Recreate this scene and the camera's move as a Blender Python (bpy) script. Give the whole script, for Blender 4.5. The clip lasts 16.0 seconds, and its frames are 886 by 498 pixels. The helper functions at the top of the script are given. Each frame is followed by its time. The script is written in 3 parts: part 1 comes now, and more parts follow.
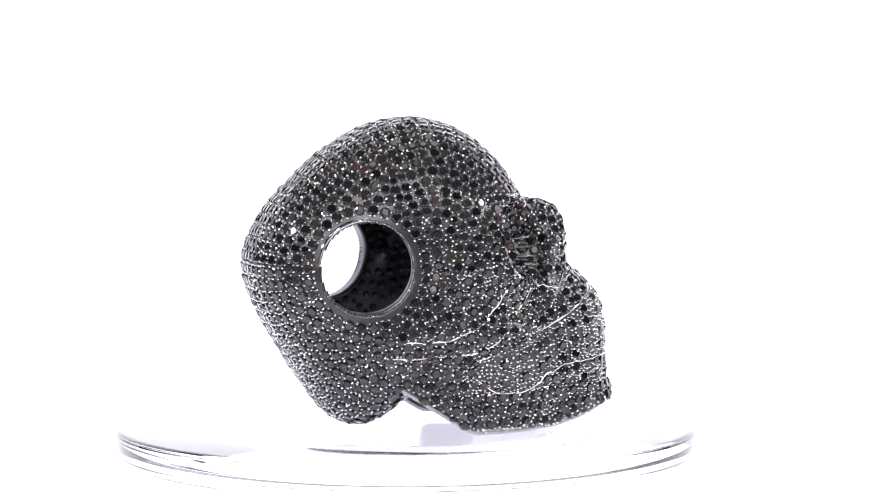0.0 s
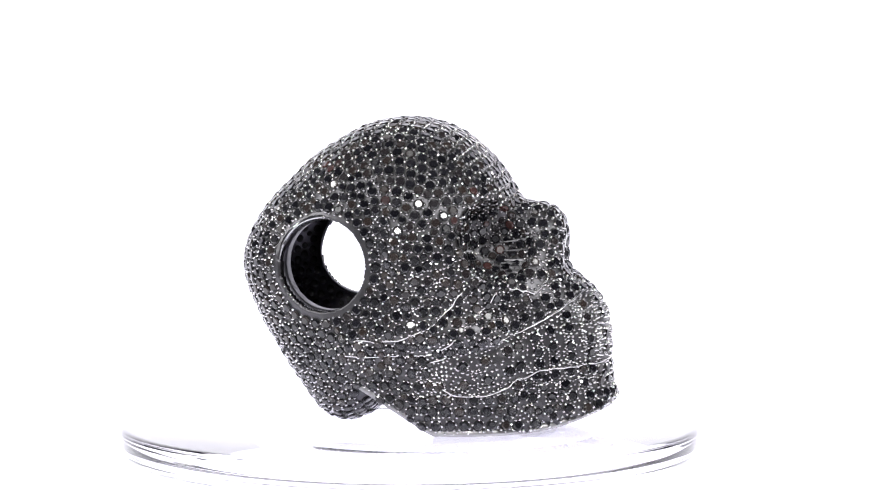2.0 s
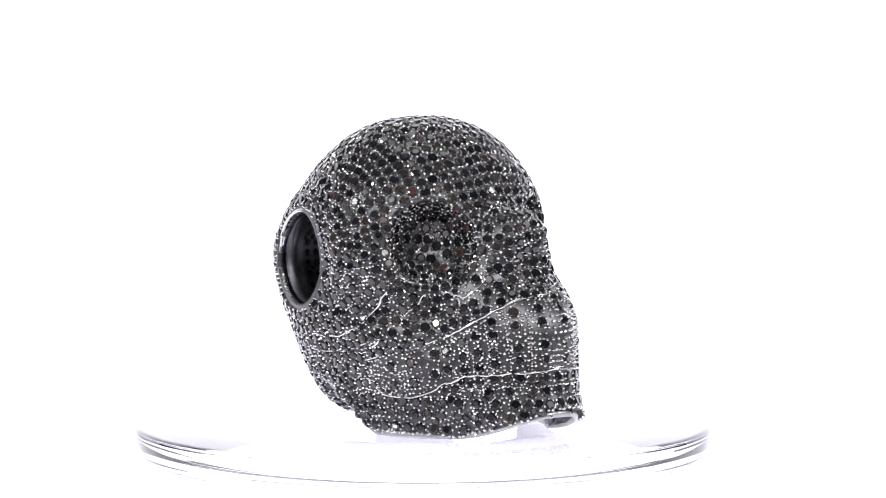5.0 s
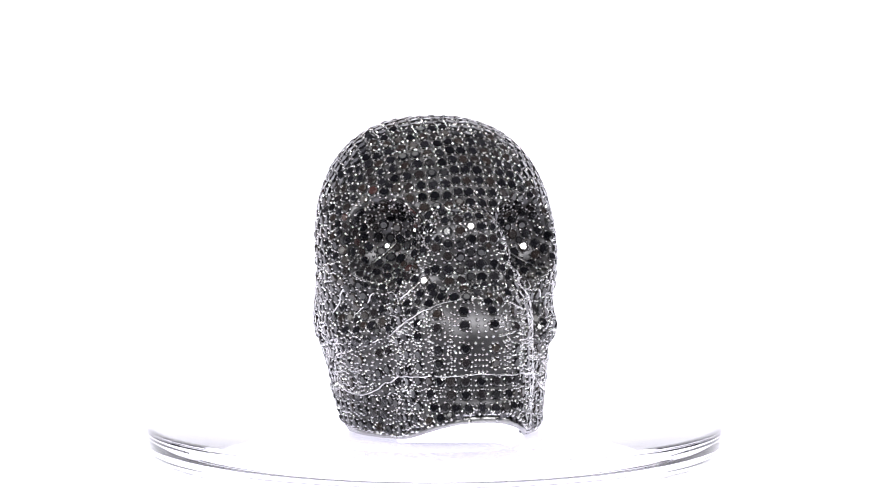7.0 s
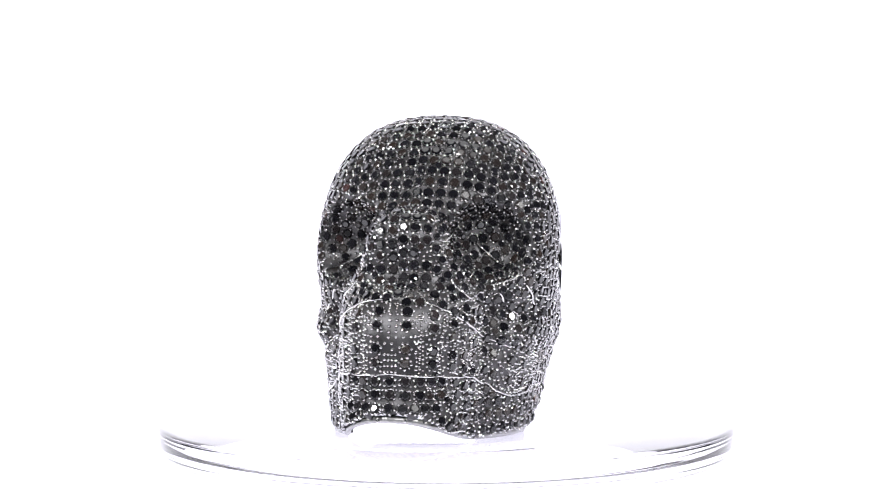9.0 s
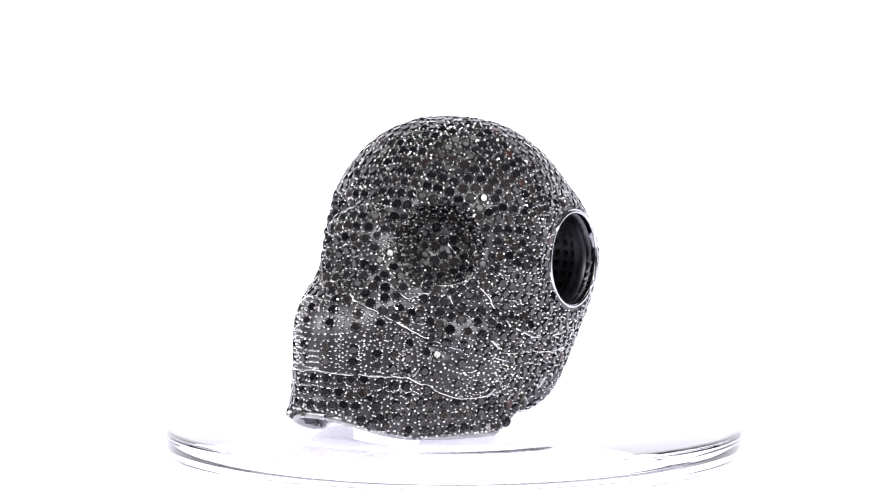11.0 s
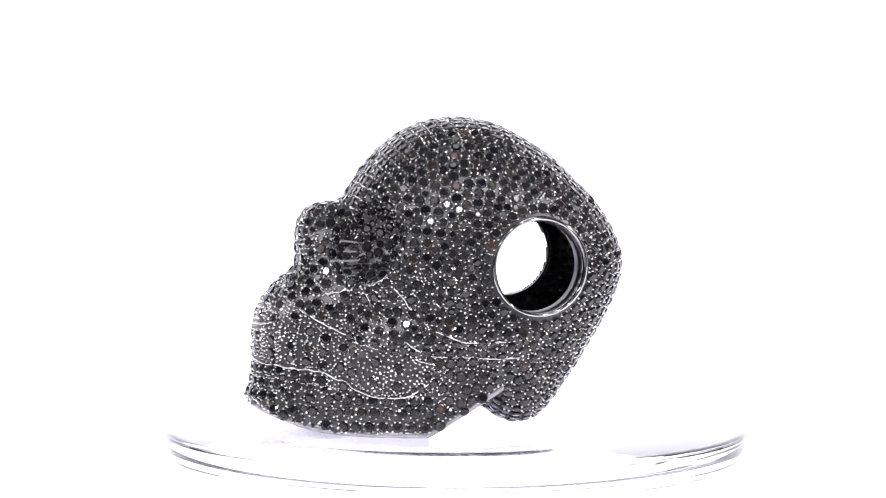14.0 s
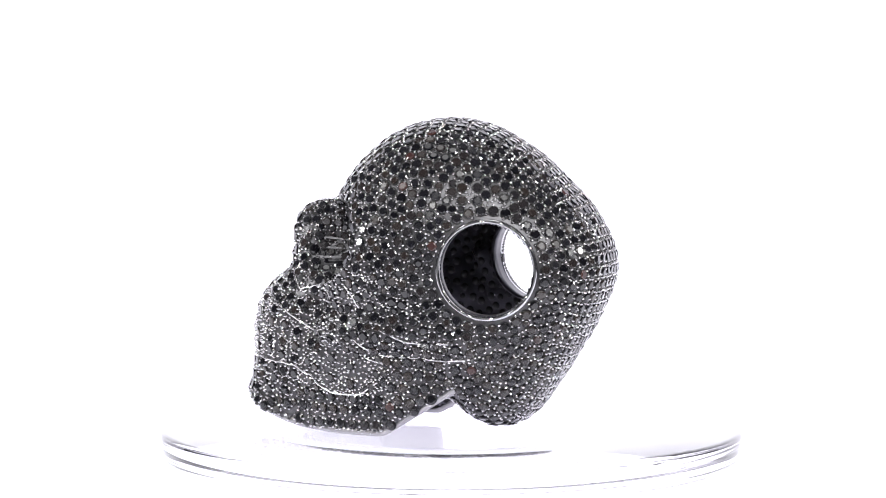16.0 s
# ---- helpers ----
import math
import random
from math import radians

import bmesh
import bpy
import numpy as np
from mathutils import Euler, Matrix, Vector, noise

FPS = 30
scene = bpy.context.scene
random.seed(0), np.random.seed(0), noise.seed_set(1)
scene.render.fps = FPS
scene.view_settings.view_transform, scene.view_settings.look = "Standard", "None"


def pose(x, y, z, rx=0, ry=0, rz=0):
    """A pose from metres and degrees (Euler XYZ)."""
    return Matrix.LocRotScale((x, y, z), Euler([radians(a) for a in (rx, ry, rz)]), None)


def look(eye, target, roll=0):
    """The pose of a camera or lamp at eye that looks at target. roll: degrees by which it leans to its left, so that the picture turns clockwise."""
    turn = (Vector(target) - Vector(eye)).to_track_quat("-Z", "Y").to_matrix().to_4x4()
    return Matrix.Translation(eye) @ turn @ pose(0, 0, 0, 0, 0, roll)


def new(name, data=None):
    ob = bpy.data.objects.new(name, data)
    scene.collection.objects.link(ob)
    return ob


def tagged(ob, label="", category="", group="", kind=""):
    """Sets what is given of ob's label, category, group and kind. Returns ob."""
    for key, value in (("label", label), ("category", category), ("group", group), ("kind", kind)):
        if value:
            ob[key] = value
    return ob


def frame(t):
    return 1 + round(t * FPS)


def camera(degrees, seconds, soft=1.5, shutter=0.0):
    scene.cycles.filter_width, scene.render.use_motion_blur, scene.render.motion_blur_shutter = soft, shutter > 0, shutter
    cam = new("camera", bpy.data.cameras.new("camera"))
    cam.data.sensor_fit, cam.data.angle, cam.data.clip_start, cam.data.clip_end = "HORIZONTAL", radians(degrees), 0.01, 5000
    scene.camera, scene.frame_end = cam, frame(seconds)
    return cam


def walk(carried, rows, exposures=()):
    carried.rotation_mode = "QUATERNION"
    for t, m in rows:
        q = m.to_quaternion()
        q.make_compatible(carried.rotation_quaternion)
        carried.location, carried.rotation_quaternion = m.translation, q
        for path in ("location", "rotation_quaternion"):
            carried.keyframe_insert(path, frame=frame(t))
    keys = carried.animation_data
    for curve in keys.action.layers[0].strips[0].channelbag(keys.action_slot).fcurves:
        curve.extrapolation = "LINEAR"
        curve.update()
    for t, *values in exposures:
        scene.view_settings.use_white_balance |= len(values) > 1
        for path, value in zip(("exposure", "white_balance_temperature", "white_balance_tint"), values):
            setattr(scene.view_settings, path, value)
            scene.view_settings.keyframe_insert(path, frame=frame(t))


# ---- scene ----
# All shapes below are planned in millimetres and scaled by MM.
MM = 0.001

# ---- camera: stands still before the turning plate ----
DIST, RISE, AIM_X, AIM_Z = 450.0, radians(5.0), 1.36, 20.3
EYE = (AIM_X * MM, -DIST * math.cos(RISE) * MM, (AIM_Z + DIST * math.sin(RISE)) * MM)
cam = camera(2 * math.degrees(math.atan(784 * 0.065 / DIST)), 16.0, 1.1)
STAND = look(EYE, (AIM_X * MM, 0, AIM_Z * MM))
walk(cam, [(0.0, STAND), (16.0, STAND)])
# the plate's turn in degrees, second by second: 0 when the face looks at the camera
TURN = ((0, 105.6), (0.5, 98.9), (1, 92.3), (1.5, 85.7), (2, 79.2), (2.5, 72.8), (3, 66.4), (3.5, 60.1), (4, 53.9), (5.25, 37.4),
        (6.5, 20.75), (7, 13.6), (7.5, 5.9), (8, -1.7), (8.5, -8.1), (9, -14.4), (10.25, -30.8), (11.5, -47.4), (12, -54.0), (12.5, -60.65),
        (13, -67.3), (13.5, -73.95), (14, -80.6), (14.5, -87.25), (15, -93.9), (15.5, -100.5), (16, -107.2))

# ---- world and lights ----
world = bpy.data.worlds.new("studio_air")
scene.world = world
world.use_nodes = True
world.node_tree.nodes["Background"].inputs[0].default_value = (0.88, 0.86, 1.0, 1)
world.node_tree.nodes["Background"].inputs[1].default_value = 0.09
scene.view_settings.exposure = 0.0


def area(name, eye, target, size, watts, colour=(1, 1, 1)):
    lamp = bpy.data.lights.new(name, "AREA")
    lamp.shape, lamp.size, lamp.energy, lamp.color = "DISK", size, watts, colour
    ob = new(name, lamp)
    ob.matrix_world = look(eye, target)
    return ob


CENTRE = (0, 0, 0.02)
area("top_softbox", (0.0, 0.05, 0.45), CENTRE, 0.22, 0.35)
for lx, ly, lz, size, watts in ((-0.30, -0.30, 0.34, 0.022, 0.9), (0.28, -0.34, 0.30, 0.022, 0.9),
                                (-0.12, -0.42, 0.22, 0.016, 0.5), (0.16, -0.40, 0.42, 0.02, 0.7),
                                (-0.40, -0.10, 0.20, 0.03, 0.8), (0.42, -0.08, 0.22, 0.03, 0.8),
                                (0.02, -0.36, 0.30, 0.018, 0.5)):
    area("led_spot", (lx, ly, lz), CENTRE, size, watts * 1.22)


# ---- materials ----
def material(name):
    m = bpy.data.materials.new(name)
    m.use_nodes = True
    return m, m.node_tree.nodes, m.node_tree.links, m.node_tree.nodes["Principled BSDF"]


def metal_material(name, colour, low, high, relief=0.15, size=900):
    m, nodes, links, b = material(name)
    tc = nodes.new("ShaderNodeTexCoord")
    fine, broad = nodes.new("ShaderNodeTexNoise"), nodes.new("ShaderNodeTexNoise")
    fine.inputs["Scale"].default_value, broad.inputs["Scale"].default_value = size * 6, size * 0.6
    for n in (fine, broad):
        links.new(tc.outputs["Object"], n.inputs["Vector"])
    ramp = nodes.new("ShaderNodeMapRange")
    ramp.inputs["To Min"].default_value, ramp.inputs["To Max"].default_value = low, high
    links.new(broad.outputs["Fac"], ramp.inputs["Value"])
    links.new(ramp.outputs["Result"], b.inputs["Roughness"])
    mix = nodes.new("ShaderNodeMix")
    mix.data_type = "RGBA"
    mix.inputs["A"].default_value = (*[c * 0.8 for c in colour], 1)
    mix.inputs["B"].default_value = (*[min(1, c * 1.2) for c in colour], 1)
    links.new(broad.outputs["Fac"], mix.inputs["Factor"])
    links.new(mix.outputs["Result"], b.inputs["Base Color"])
    bump = nodes.new("ShaderNodeBump")
    bump.inputs["Strength"].default_value, bump.inputs["Distance"].default_value = relief, 0.00008
    links.new(fine.outputs["Fac"], bump.inputs["Height"])
    links.new(bump.outputs["Normal"], b.inputs["Normal"])
    b.inputs["Metallic"].default_value = 1
    return m


GUNMETAL = metal_material("black_rhodium_metal", (0.08, 0.0785, 0.083), 0.3, 0.45, 0.3)
PRONG = metal_material("polished_prong_metal", (0.46, 0.455, 0.46), 0.1, 0.22, 0.05)
POLISHED = metal_material("polished_gunmetal", (0.4, 0.4, 0.41), 0.06, 0.14, 0.03)
EDGE = metal_material("brushed_edge_metal", (0.3, 0.297, 0.3), 0.25, 0.42, 0.2)
INNER = metal_material("raw_inner_metal", (0.09, 0.088, 0.1), 0.3, 0.55, 0.4)


def stone_material():
    m, nodes, links, b = material("black_spinel")
    info, geo = nodes.new("ShaderNodeObjectInfo"), nodes.new("ShaderNodeNewGeometry")
    add = nodes.new("ShaderNodeMath")
    add.operation = "ADD"
    links.new(info.outputs["Random"], add.inputs[0])
    links.new(geo.outputs["Random Per Island"], add.inputs[1])
    wrap = nodes.new("ShaderNodeMath")
    wrap.operation = "FRACT"
    links.new(add.outputs[0], wrap.inputs[0])
    ramp = nodes.new("ShaderNodeValToRGB")
    ramp.color_ramp.elements[0].color = (0.002, 0.002, 0.003, 1)
    ramp.color_ramp.elements[1].color = (0.035, 0.015, 0.014, 1)
    for at, tone in ((0.6, (0.008, 0.0078, 0.01, 1)), (0.93, (0.016, 0.011, 0.009, 1)), (0.99, (0.012, 0.01, 0.011, 1)),
                     (0.995, (0.035, 0.015, 0.014, 1))):
        ramp.color_ramp.elements.new(at).color = tone
    links.new(wrap.outputs[0], ramp.inputs["Fac"])
    links.new(ramp.outputs["Color"], b.inputs["Base Color"])
    rough = nodes.new("ShaderNodeMapRange")
    rough.inputs["To Min"].default_value, rough.inputs["To Max"].default_value = 0.04, 0.2
    links.new(wrap.outputs[0], rough.inputs["Value"])
    links.new(rough.outputs["Result"], b.inputs["Roughness"])
    b.inputs["IOR"].default_value = 1.52
    return m


STONE = stone_material()
# near-black for the seat openings, and for painted gap shade round the stones
m_black, _n, _l, _b = material("seat_and_gap_shade")
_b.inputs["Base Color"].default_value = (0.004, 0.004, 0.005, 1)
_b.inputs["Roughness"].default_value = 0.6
SEAT_DARK = m_black

m_glass, _n, _l, _b = material("clear_glass")
_b.inputs["Base Color"].default_value = (0.985, 0.985, 1.0, 1)
_b.inputs["Roughness"].default_value = 0.03
_b.inputs["IOR"].default_value = 1.49
_b.inputs["Transmission Weight"].default_value = 1.0
GLASS = m_glass

# white comes from its own emission; the lavender tint stands in for lens fringing
m_glow, _n, _l, _b = material("self_lit_white")
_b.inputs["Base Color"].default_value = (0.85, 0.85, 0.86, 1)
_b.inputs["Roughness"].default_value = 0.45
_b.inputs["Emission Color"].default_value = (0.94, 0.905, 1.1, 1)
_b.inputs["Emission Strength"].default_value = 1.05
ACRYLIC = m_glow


# ---- building helpers ----
def mesh_object(name, verts, faces, mat, parent=None, smooth=True):
    me = bpy.data.meshes.new(name)
    me.from_pydata([tuple(v) for v in verts], [], [tuple(f) for f in faces])
    me.materials.append(mat)
    if smooth:
        me.polygons.foreach_set("use_smooth", [True] * len(me.polygons))
    me.update()
    bm = bmesh.new()
    bm.from_mesh(me)
    bmesh.ops.recalc_face_normals(bm, faces=bm.faces)
    bm.to_mesh(me)
    bm.free()
    ob = new(name, me)
    if parent:
        ob.parent = parent
    return ob


def lathe(profile, n, closed=True):
    """Turns (radius, height) pairs, in mm, about z."""
    verts, faces = [], []
    k = len(profile)
    for i in range(n):
        a = 2 * math.pi * i / n
        verts += [(r * math.cos(a) * MM, r * math.sin(a) * MM, h * MM) for r, h in profile]
    for i in range(n):
        for j in range(k if closed else k - 1):
            faces.append((i * k + j, ((i + 1) % n) * k + j, ((i + 1) % n) * k + (j + 1) % k, i * k + (j + 1) % k))
    return verts, faces


# ---- studio: a sweep of lit white acrylic ----
def build_sweep():
    # wider than the view: the unseen sides lighten the plate's rim
    half, thick = 0.36, 0.004
    bend = [math.pi / 2 * i / 16 for i in range(17)]
    prof = [(-0.07, -0.012, 0, -1)] + [(0.12 + 0.15 * math.sin(a), 0.138 - 0.15 * math.cos(a), math.sin(a), -math.cos(a)) for a in bend]
    prof += [(0.27, 0.30, 1, 0)]
    verts = [(x, y, z) for y, z, _, _ in prof for x in (-half, half)]
    verts += [(x, y + thick * ny, z + thick * nz) for y, z, ny, nz in prof for x in (-half, half)]
    n = len(prof)
    faces = [(0, 2 * n, 2 * n + 1, 1), (2 * n - 2, 2 * n - 1, 4 * n - 1, 4 * n - 2)]
    for i in range(n - 1):
        a, b = 2 * i, 2 * n + 2 * i
        faces += [(a, a + 1, a + 3, a + 2), (b, b + 2, b + 3, b + 1), (a, a + 2, b + 2, b), (a + 1, b + 1, b + 3, a + 3)]
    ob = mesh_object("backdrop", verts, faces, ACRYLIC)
    tagged(ob, "seamless sweep of glowing white acrylic behind the plate", "backdrop", kind="structure")


build_sweep()


# ---- unseen table top, added to close the ground and darken the jaw's underside ----
def build_unseen_table():
    m, nodes, links, b = material("unseen_ground_grey")
    tc, grain = nodes.new("ShaderNodeTexCoord"), nodes.new("ShaderNodeTexNoise")
    grain.inputs["Scale"].default_value = 60
    links.new(tc.outputs["Object"], grain.inputs["Vector"])
    ramp = nodes.new("ShaderNodeValToRGB")
    ramp.color_ramp.elements[0].color, ramp.color_ramp.elements[1].color = (0.16, 0.16, 0.17, 1), (0.22, 0.22, 0.23, 1)
    links.new(grain.outputs["Fac"], ramp.inputs["Fac"])
    links.new(ramp.outputs["Color"], b.inputs["Base Color"])
    b.inputs["Roughness"].default_value = 0.6
    verts = [(x, y, z) for z in (-0.018, -0.048) for x, y in ((-0.8, -0.8), (0.8, -0.8), (0.8, 0.8), (-0.8, 0.8))]
    faces = [(0, 1, 2, 3), (4, 7, 6, 5)] + [(i, (i + 1) % 4, 4 + (i + 1) % 4, 4 + i) for i in range(4)]
    ob = mesh_object("floor", verts, faces, m, smooth=False)
    tagged(ob, "unseen matt grey table top added to darken reflections from below", "table top", kind="structure")


build_unseen_table()


# ---- added glowing disc under the plate: washes dark reflections out of the glass ----
def build_added_glow():
    prof = [(0.01, -4.0), (19.4, -4.0), (19.8, -4.1), (20.0, -4.4), (20.0, -11.9), (0.01, -11.9)]
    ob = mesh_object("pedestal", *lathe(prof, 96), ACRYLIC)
    tagged(ob, "added unseen glowing disc that whitens the glass plate from below", "pedestal")


build_added_glow()


# ---- the glass plate ----
def build_plate():
    plate = new("glass_plate")
    tagged(plate, "clear round glass display plate with thick rounded rim", "plate")
    R = 33.6
    prof = [(0.01, 0.0), (20.0, 0.0), (R - 0.8, 0.0), (R - 0.4, -0.08), (R - 0.12, -0.3), (R, -0.7), (R, -1.6),
            (R - 0.1, -2.5), (R - 0.4, -3.2), (R - 1.0, -3.8), (R - 2.0, -4.05), (20.0, -4.05), (0.01, -4.05)]
    mesh_object("disc", *lathe(prof, 160), GLASS, plate)
    return plate


# ---- the skull bead: form ----
CP = np.array([2.0, 19.0])           # middle of the head's side outline
OUTLINE = ((21.6, 20.2), (20.3, 23.2), (15.9, 28.5), (10.6, 32.8), (6.7, 34.8), (1.8, 35.4), (-2.5, 34.3), (-5.9, 31.9),
           (-8.9, 28.2), (-10.4, 25.5), (-11.6, 22.0), (-12.2, 17.0), (-11.5, 12.0), (-8.5, 7.0), (-2.0, 5.0), (4.0, 4.2),
           (7.2, 1.2), (9.3, 0.3), (11.9, 1.2), (14.7, 5.0), (17.45, 9.3), (20.1, 13.9), (21.6, 17.6))
HOLE_Y, HOLE_Z, HOLE_X, HOLE_TILT, HOLE_R = 10.3, 19.2, {-1: 11.0, 1: 11.7}, radians(10), 5.25
_oa = np.array([math.atan2(z - CP[1], y - CP[0]) % (2 * math.pi) for y, z in OUTLINE])
_or = np.array([math.hypot(y - CP[0], z - CP[1]) for y, z in OUTLINE])
_o = np.argsort(_oa)
_oa, _or = _oa[_o], _or[_o]
_fa = np.linspace(0, 2 * math.pi, 721)
_fr = np.interp(_fa, np.r_[_oa - 2 * math.pi, _oa, _oa + 2 * math.pi], np.r_[_or, _or, _or])
_k = np.exp(-0.5 * (np.arange(-16, 17) / 6.0) ** 2)
_fr = np.convolve(np.r_[_fr[-17:-1], _fr, _fr[1:17]], _k / _k.sum(), "valid")


def smin(a, b, k):
    h = np.clip(0.5 + 0.5 * (b - a) / k, 0, 1)
    return b * (1 - h) + a * h - k * h * (1 - h)


def smax(a, b, k):
    return -smin(-a, -b, k)


def ellipsoid(p, c, r, e=2.0):
    q = sum(np.abs((p[..., i] - c[i]) / r[i]) ** e for i in range(3)) ** (1 / e)
    return (q - 1) * r[2]


def jaw_floor(y):
    return 0.0 + 0.024 * np.clip(-y - 10.0, 0, None) ** 2


def form(p):
    """Below zero inside the skull; about millimetres near its skin."""
    x, y, z = np.abs(p[..., 0]), p[..., 1], p[..., 2]
    s = np.stack([x, y, z], -1)
    dy, dz = y - CP[0], z - CP[1]
    rho, ang = np.hypot(dy, dz), np.arctan2(dz, dy) % (2 * math.pi)
    R = np.interp(ang, _fa, _fr)
    W = 13.9 - 0.8 * np.clip(np.cos(ang), 0, 1) - 0.2 * np.clip(-np.sin(ang), 0, 1)
    e = 2.2 + 0.42 * np.clip(np.cos(ang + 0.9), 0, 1) + 0.25 * np.clip(np.cos(ang - 0.5), 0, 1) + 0.2 * np.clip(np.cos(ang - 2.4), 0, 1)
    d = (((rho / R) ** e + (x / W) ** e) ** (1 / e) - 1) * 13.5
    # cheek bones
    d = smin(d, ellipsoid(s, (9.0, -2.0, 11.4), (3.9, 8.5, 2.2)), 2.4)
    # jaw
    q = ((x / (11.4 + 0.11 * z)) ** 2.2 + (np.abs(y) / 15.4) ** 2.2) ** (1 / 2.2)
    jaw = smax((q - 1) * 12, jaw_floor(y) - z, 0.9)
    jaw = smax(jaw, z - 10.5, 2.0)
    jaw = smax(jaw, (y - (-2.3 + 1.6 * z)) * 0.53, 0.4)
    d = smin(d, jaw, 0.8)
    # upper jaw with the teeth
    flare = np.exp(-np.clip(z - 2.5, 0, None) / 1.5)
    q = ((x / (8.0 - 0.5 * flare)) ** 2.12 + (np.abs(y + 10.0) / (10.8 + 2.35 * flare)) ** 2.12) ** (1 / 2.12)
    muz = smax((q - 1) * 9, (z - 18.2 + 0.035 * x * x - 0.55 * (y + 16.0)) * 0.87, 4.0)
    muz = smax(muz, jaw_floor(y) - z, 0.5)
    d = smin(d, muz, 1.2)
    # nose and eye sockets
    d = smin(d, ellipsoid(s, (0, -10.2, 21.1), (5.4 - 0.3 * (z - 20.5), 5.5, 4.8), 3.2), 1.4)
    d = smax(d, -ellipsoid(s, (8.4, -9.0, 22.0), (4.9, 5.0, 4.8)), 0.5)
    d = smax(d, -ellipsoid(s, (0, -16.6, 20.0), (2.5, 1.5, 2.3)), 0.6)
    return d + 0.14          # room for the stones, which stand proud


def skin(origin, ways, far=34.0, near=2.0, steps=150):
    """The outermost place where each ray from origin leaves the form."""
    out = np.empty((len(ways), 3))
    for a in range(0, len(ways), 4000):
        w = ways[a:a + 4000]
        o = origin if origin.ndim == 1 else origin[a:a + 4000]
        hi, lo = np.full(len(w), far), np.full(len(w), near)
        done = np.zeros(len(w), bool)
        for r in np.linspace(far, near, steps):
            inside = form(o + w * r) < 0
            fresh = inside & ~done
            lo[fresh] = r
            done |= inside
            hi[~done] = r
            if done.all():
                break
        for _ in range(12):
            mid = (lo + hi) / 2
            inside = form(o + w * mid[:, None]) < 0
            lo, hi = np.where(inside, mid, lo), np.where(inside, hi, mid)
        out[a:a + 4000] = o + w * lo[:, None]
    return out


def gradient(p):
    g = np.stack([form(p + d) - form(p - d) for d in np.eye(3) * 0.05], -1)
    return g / np.linalg.norm(g, axis=-1, keepdims=True)


HUB = np.array([0.0, 6.5, 18.6])
HOLE_AXIS = {s: np.array([s * math.cos(HOLE_TILT), math.sin(HOLE_TILT), 0]) for s in (-1, 1)}
HOLE_AT = {s: np.array([s * HOLE_X[s], HOLE_Y, HOLE_Z]) for s in (-1, 1)}


def hole_distance(p):
    """Distance of each point from the axis of the hole on its side."""
    best = np.full(len(p), 99.0)
    for s in (-1, 1):
        v = p - HOLE_AT[s]
        along = v @ HOLE_AXIS[s]
        d = np.linalg.norm(v - along[:, None] * HOLE_AXIS[s], axis=1)
        best = np.where((p[:, 0] * s > 4) & (d < best), d, best)
    return best


def underside(p, n):
    below = (n[:, 2] < -0.72) & (p[:, 1] < 4.5) & (p[:, 2] < 6.0)
    return below | ((n[:, 1] > 0.4) & (n[:, 2] < -0.15) & (p[:, 1] < 7.5) & (p[:, 2] < 7.5))


NT, NL = 300, 210
_th = np.linspace(0, 2 * math.pi, NT, endpoint=False)
_la = np.linspace(-math.pi / 2 + 0.02, math.pi / 2 - 0.02, NL)
_T, _L = np.meshgrid(_th, _la, indexing="ij")
WAYS = np.stack([np.sin(_L), np.cos(_L) * np.cos(_T), np.cos(_L) * np.sin(_T)], -1).reshape(-1, 3)
SKIN = skin(HUB, WAYS)
NORMAL = gradient(SKIN)


FOLDS = []          # places inside the folds, for stones


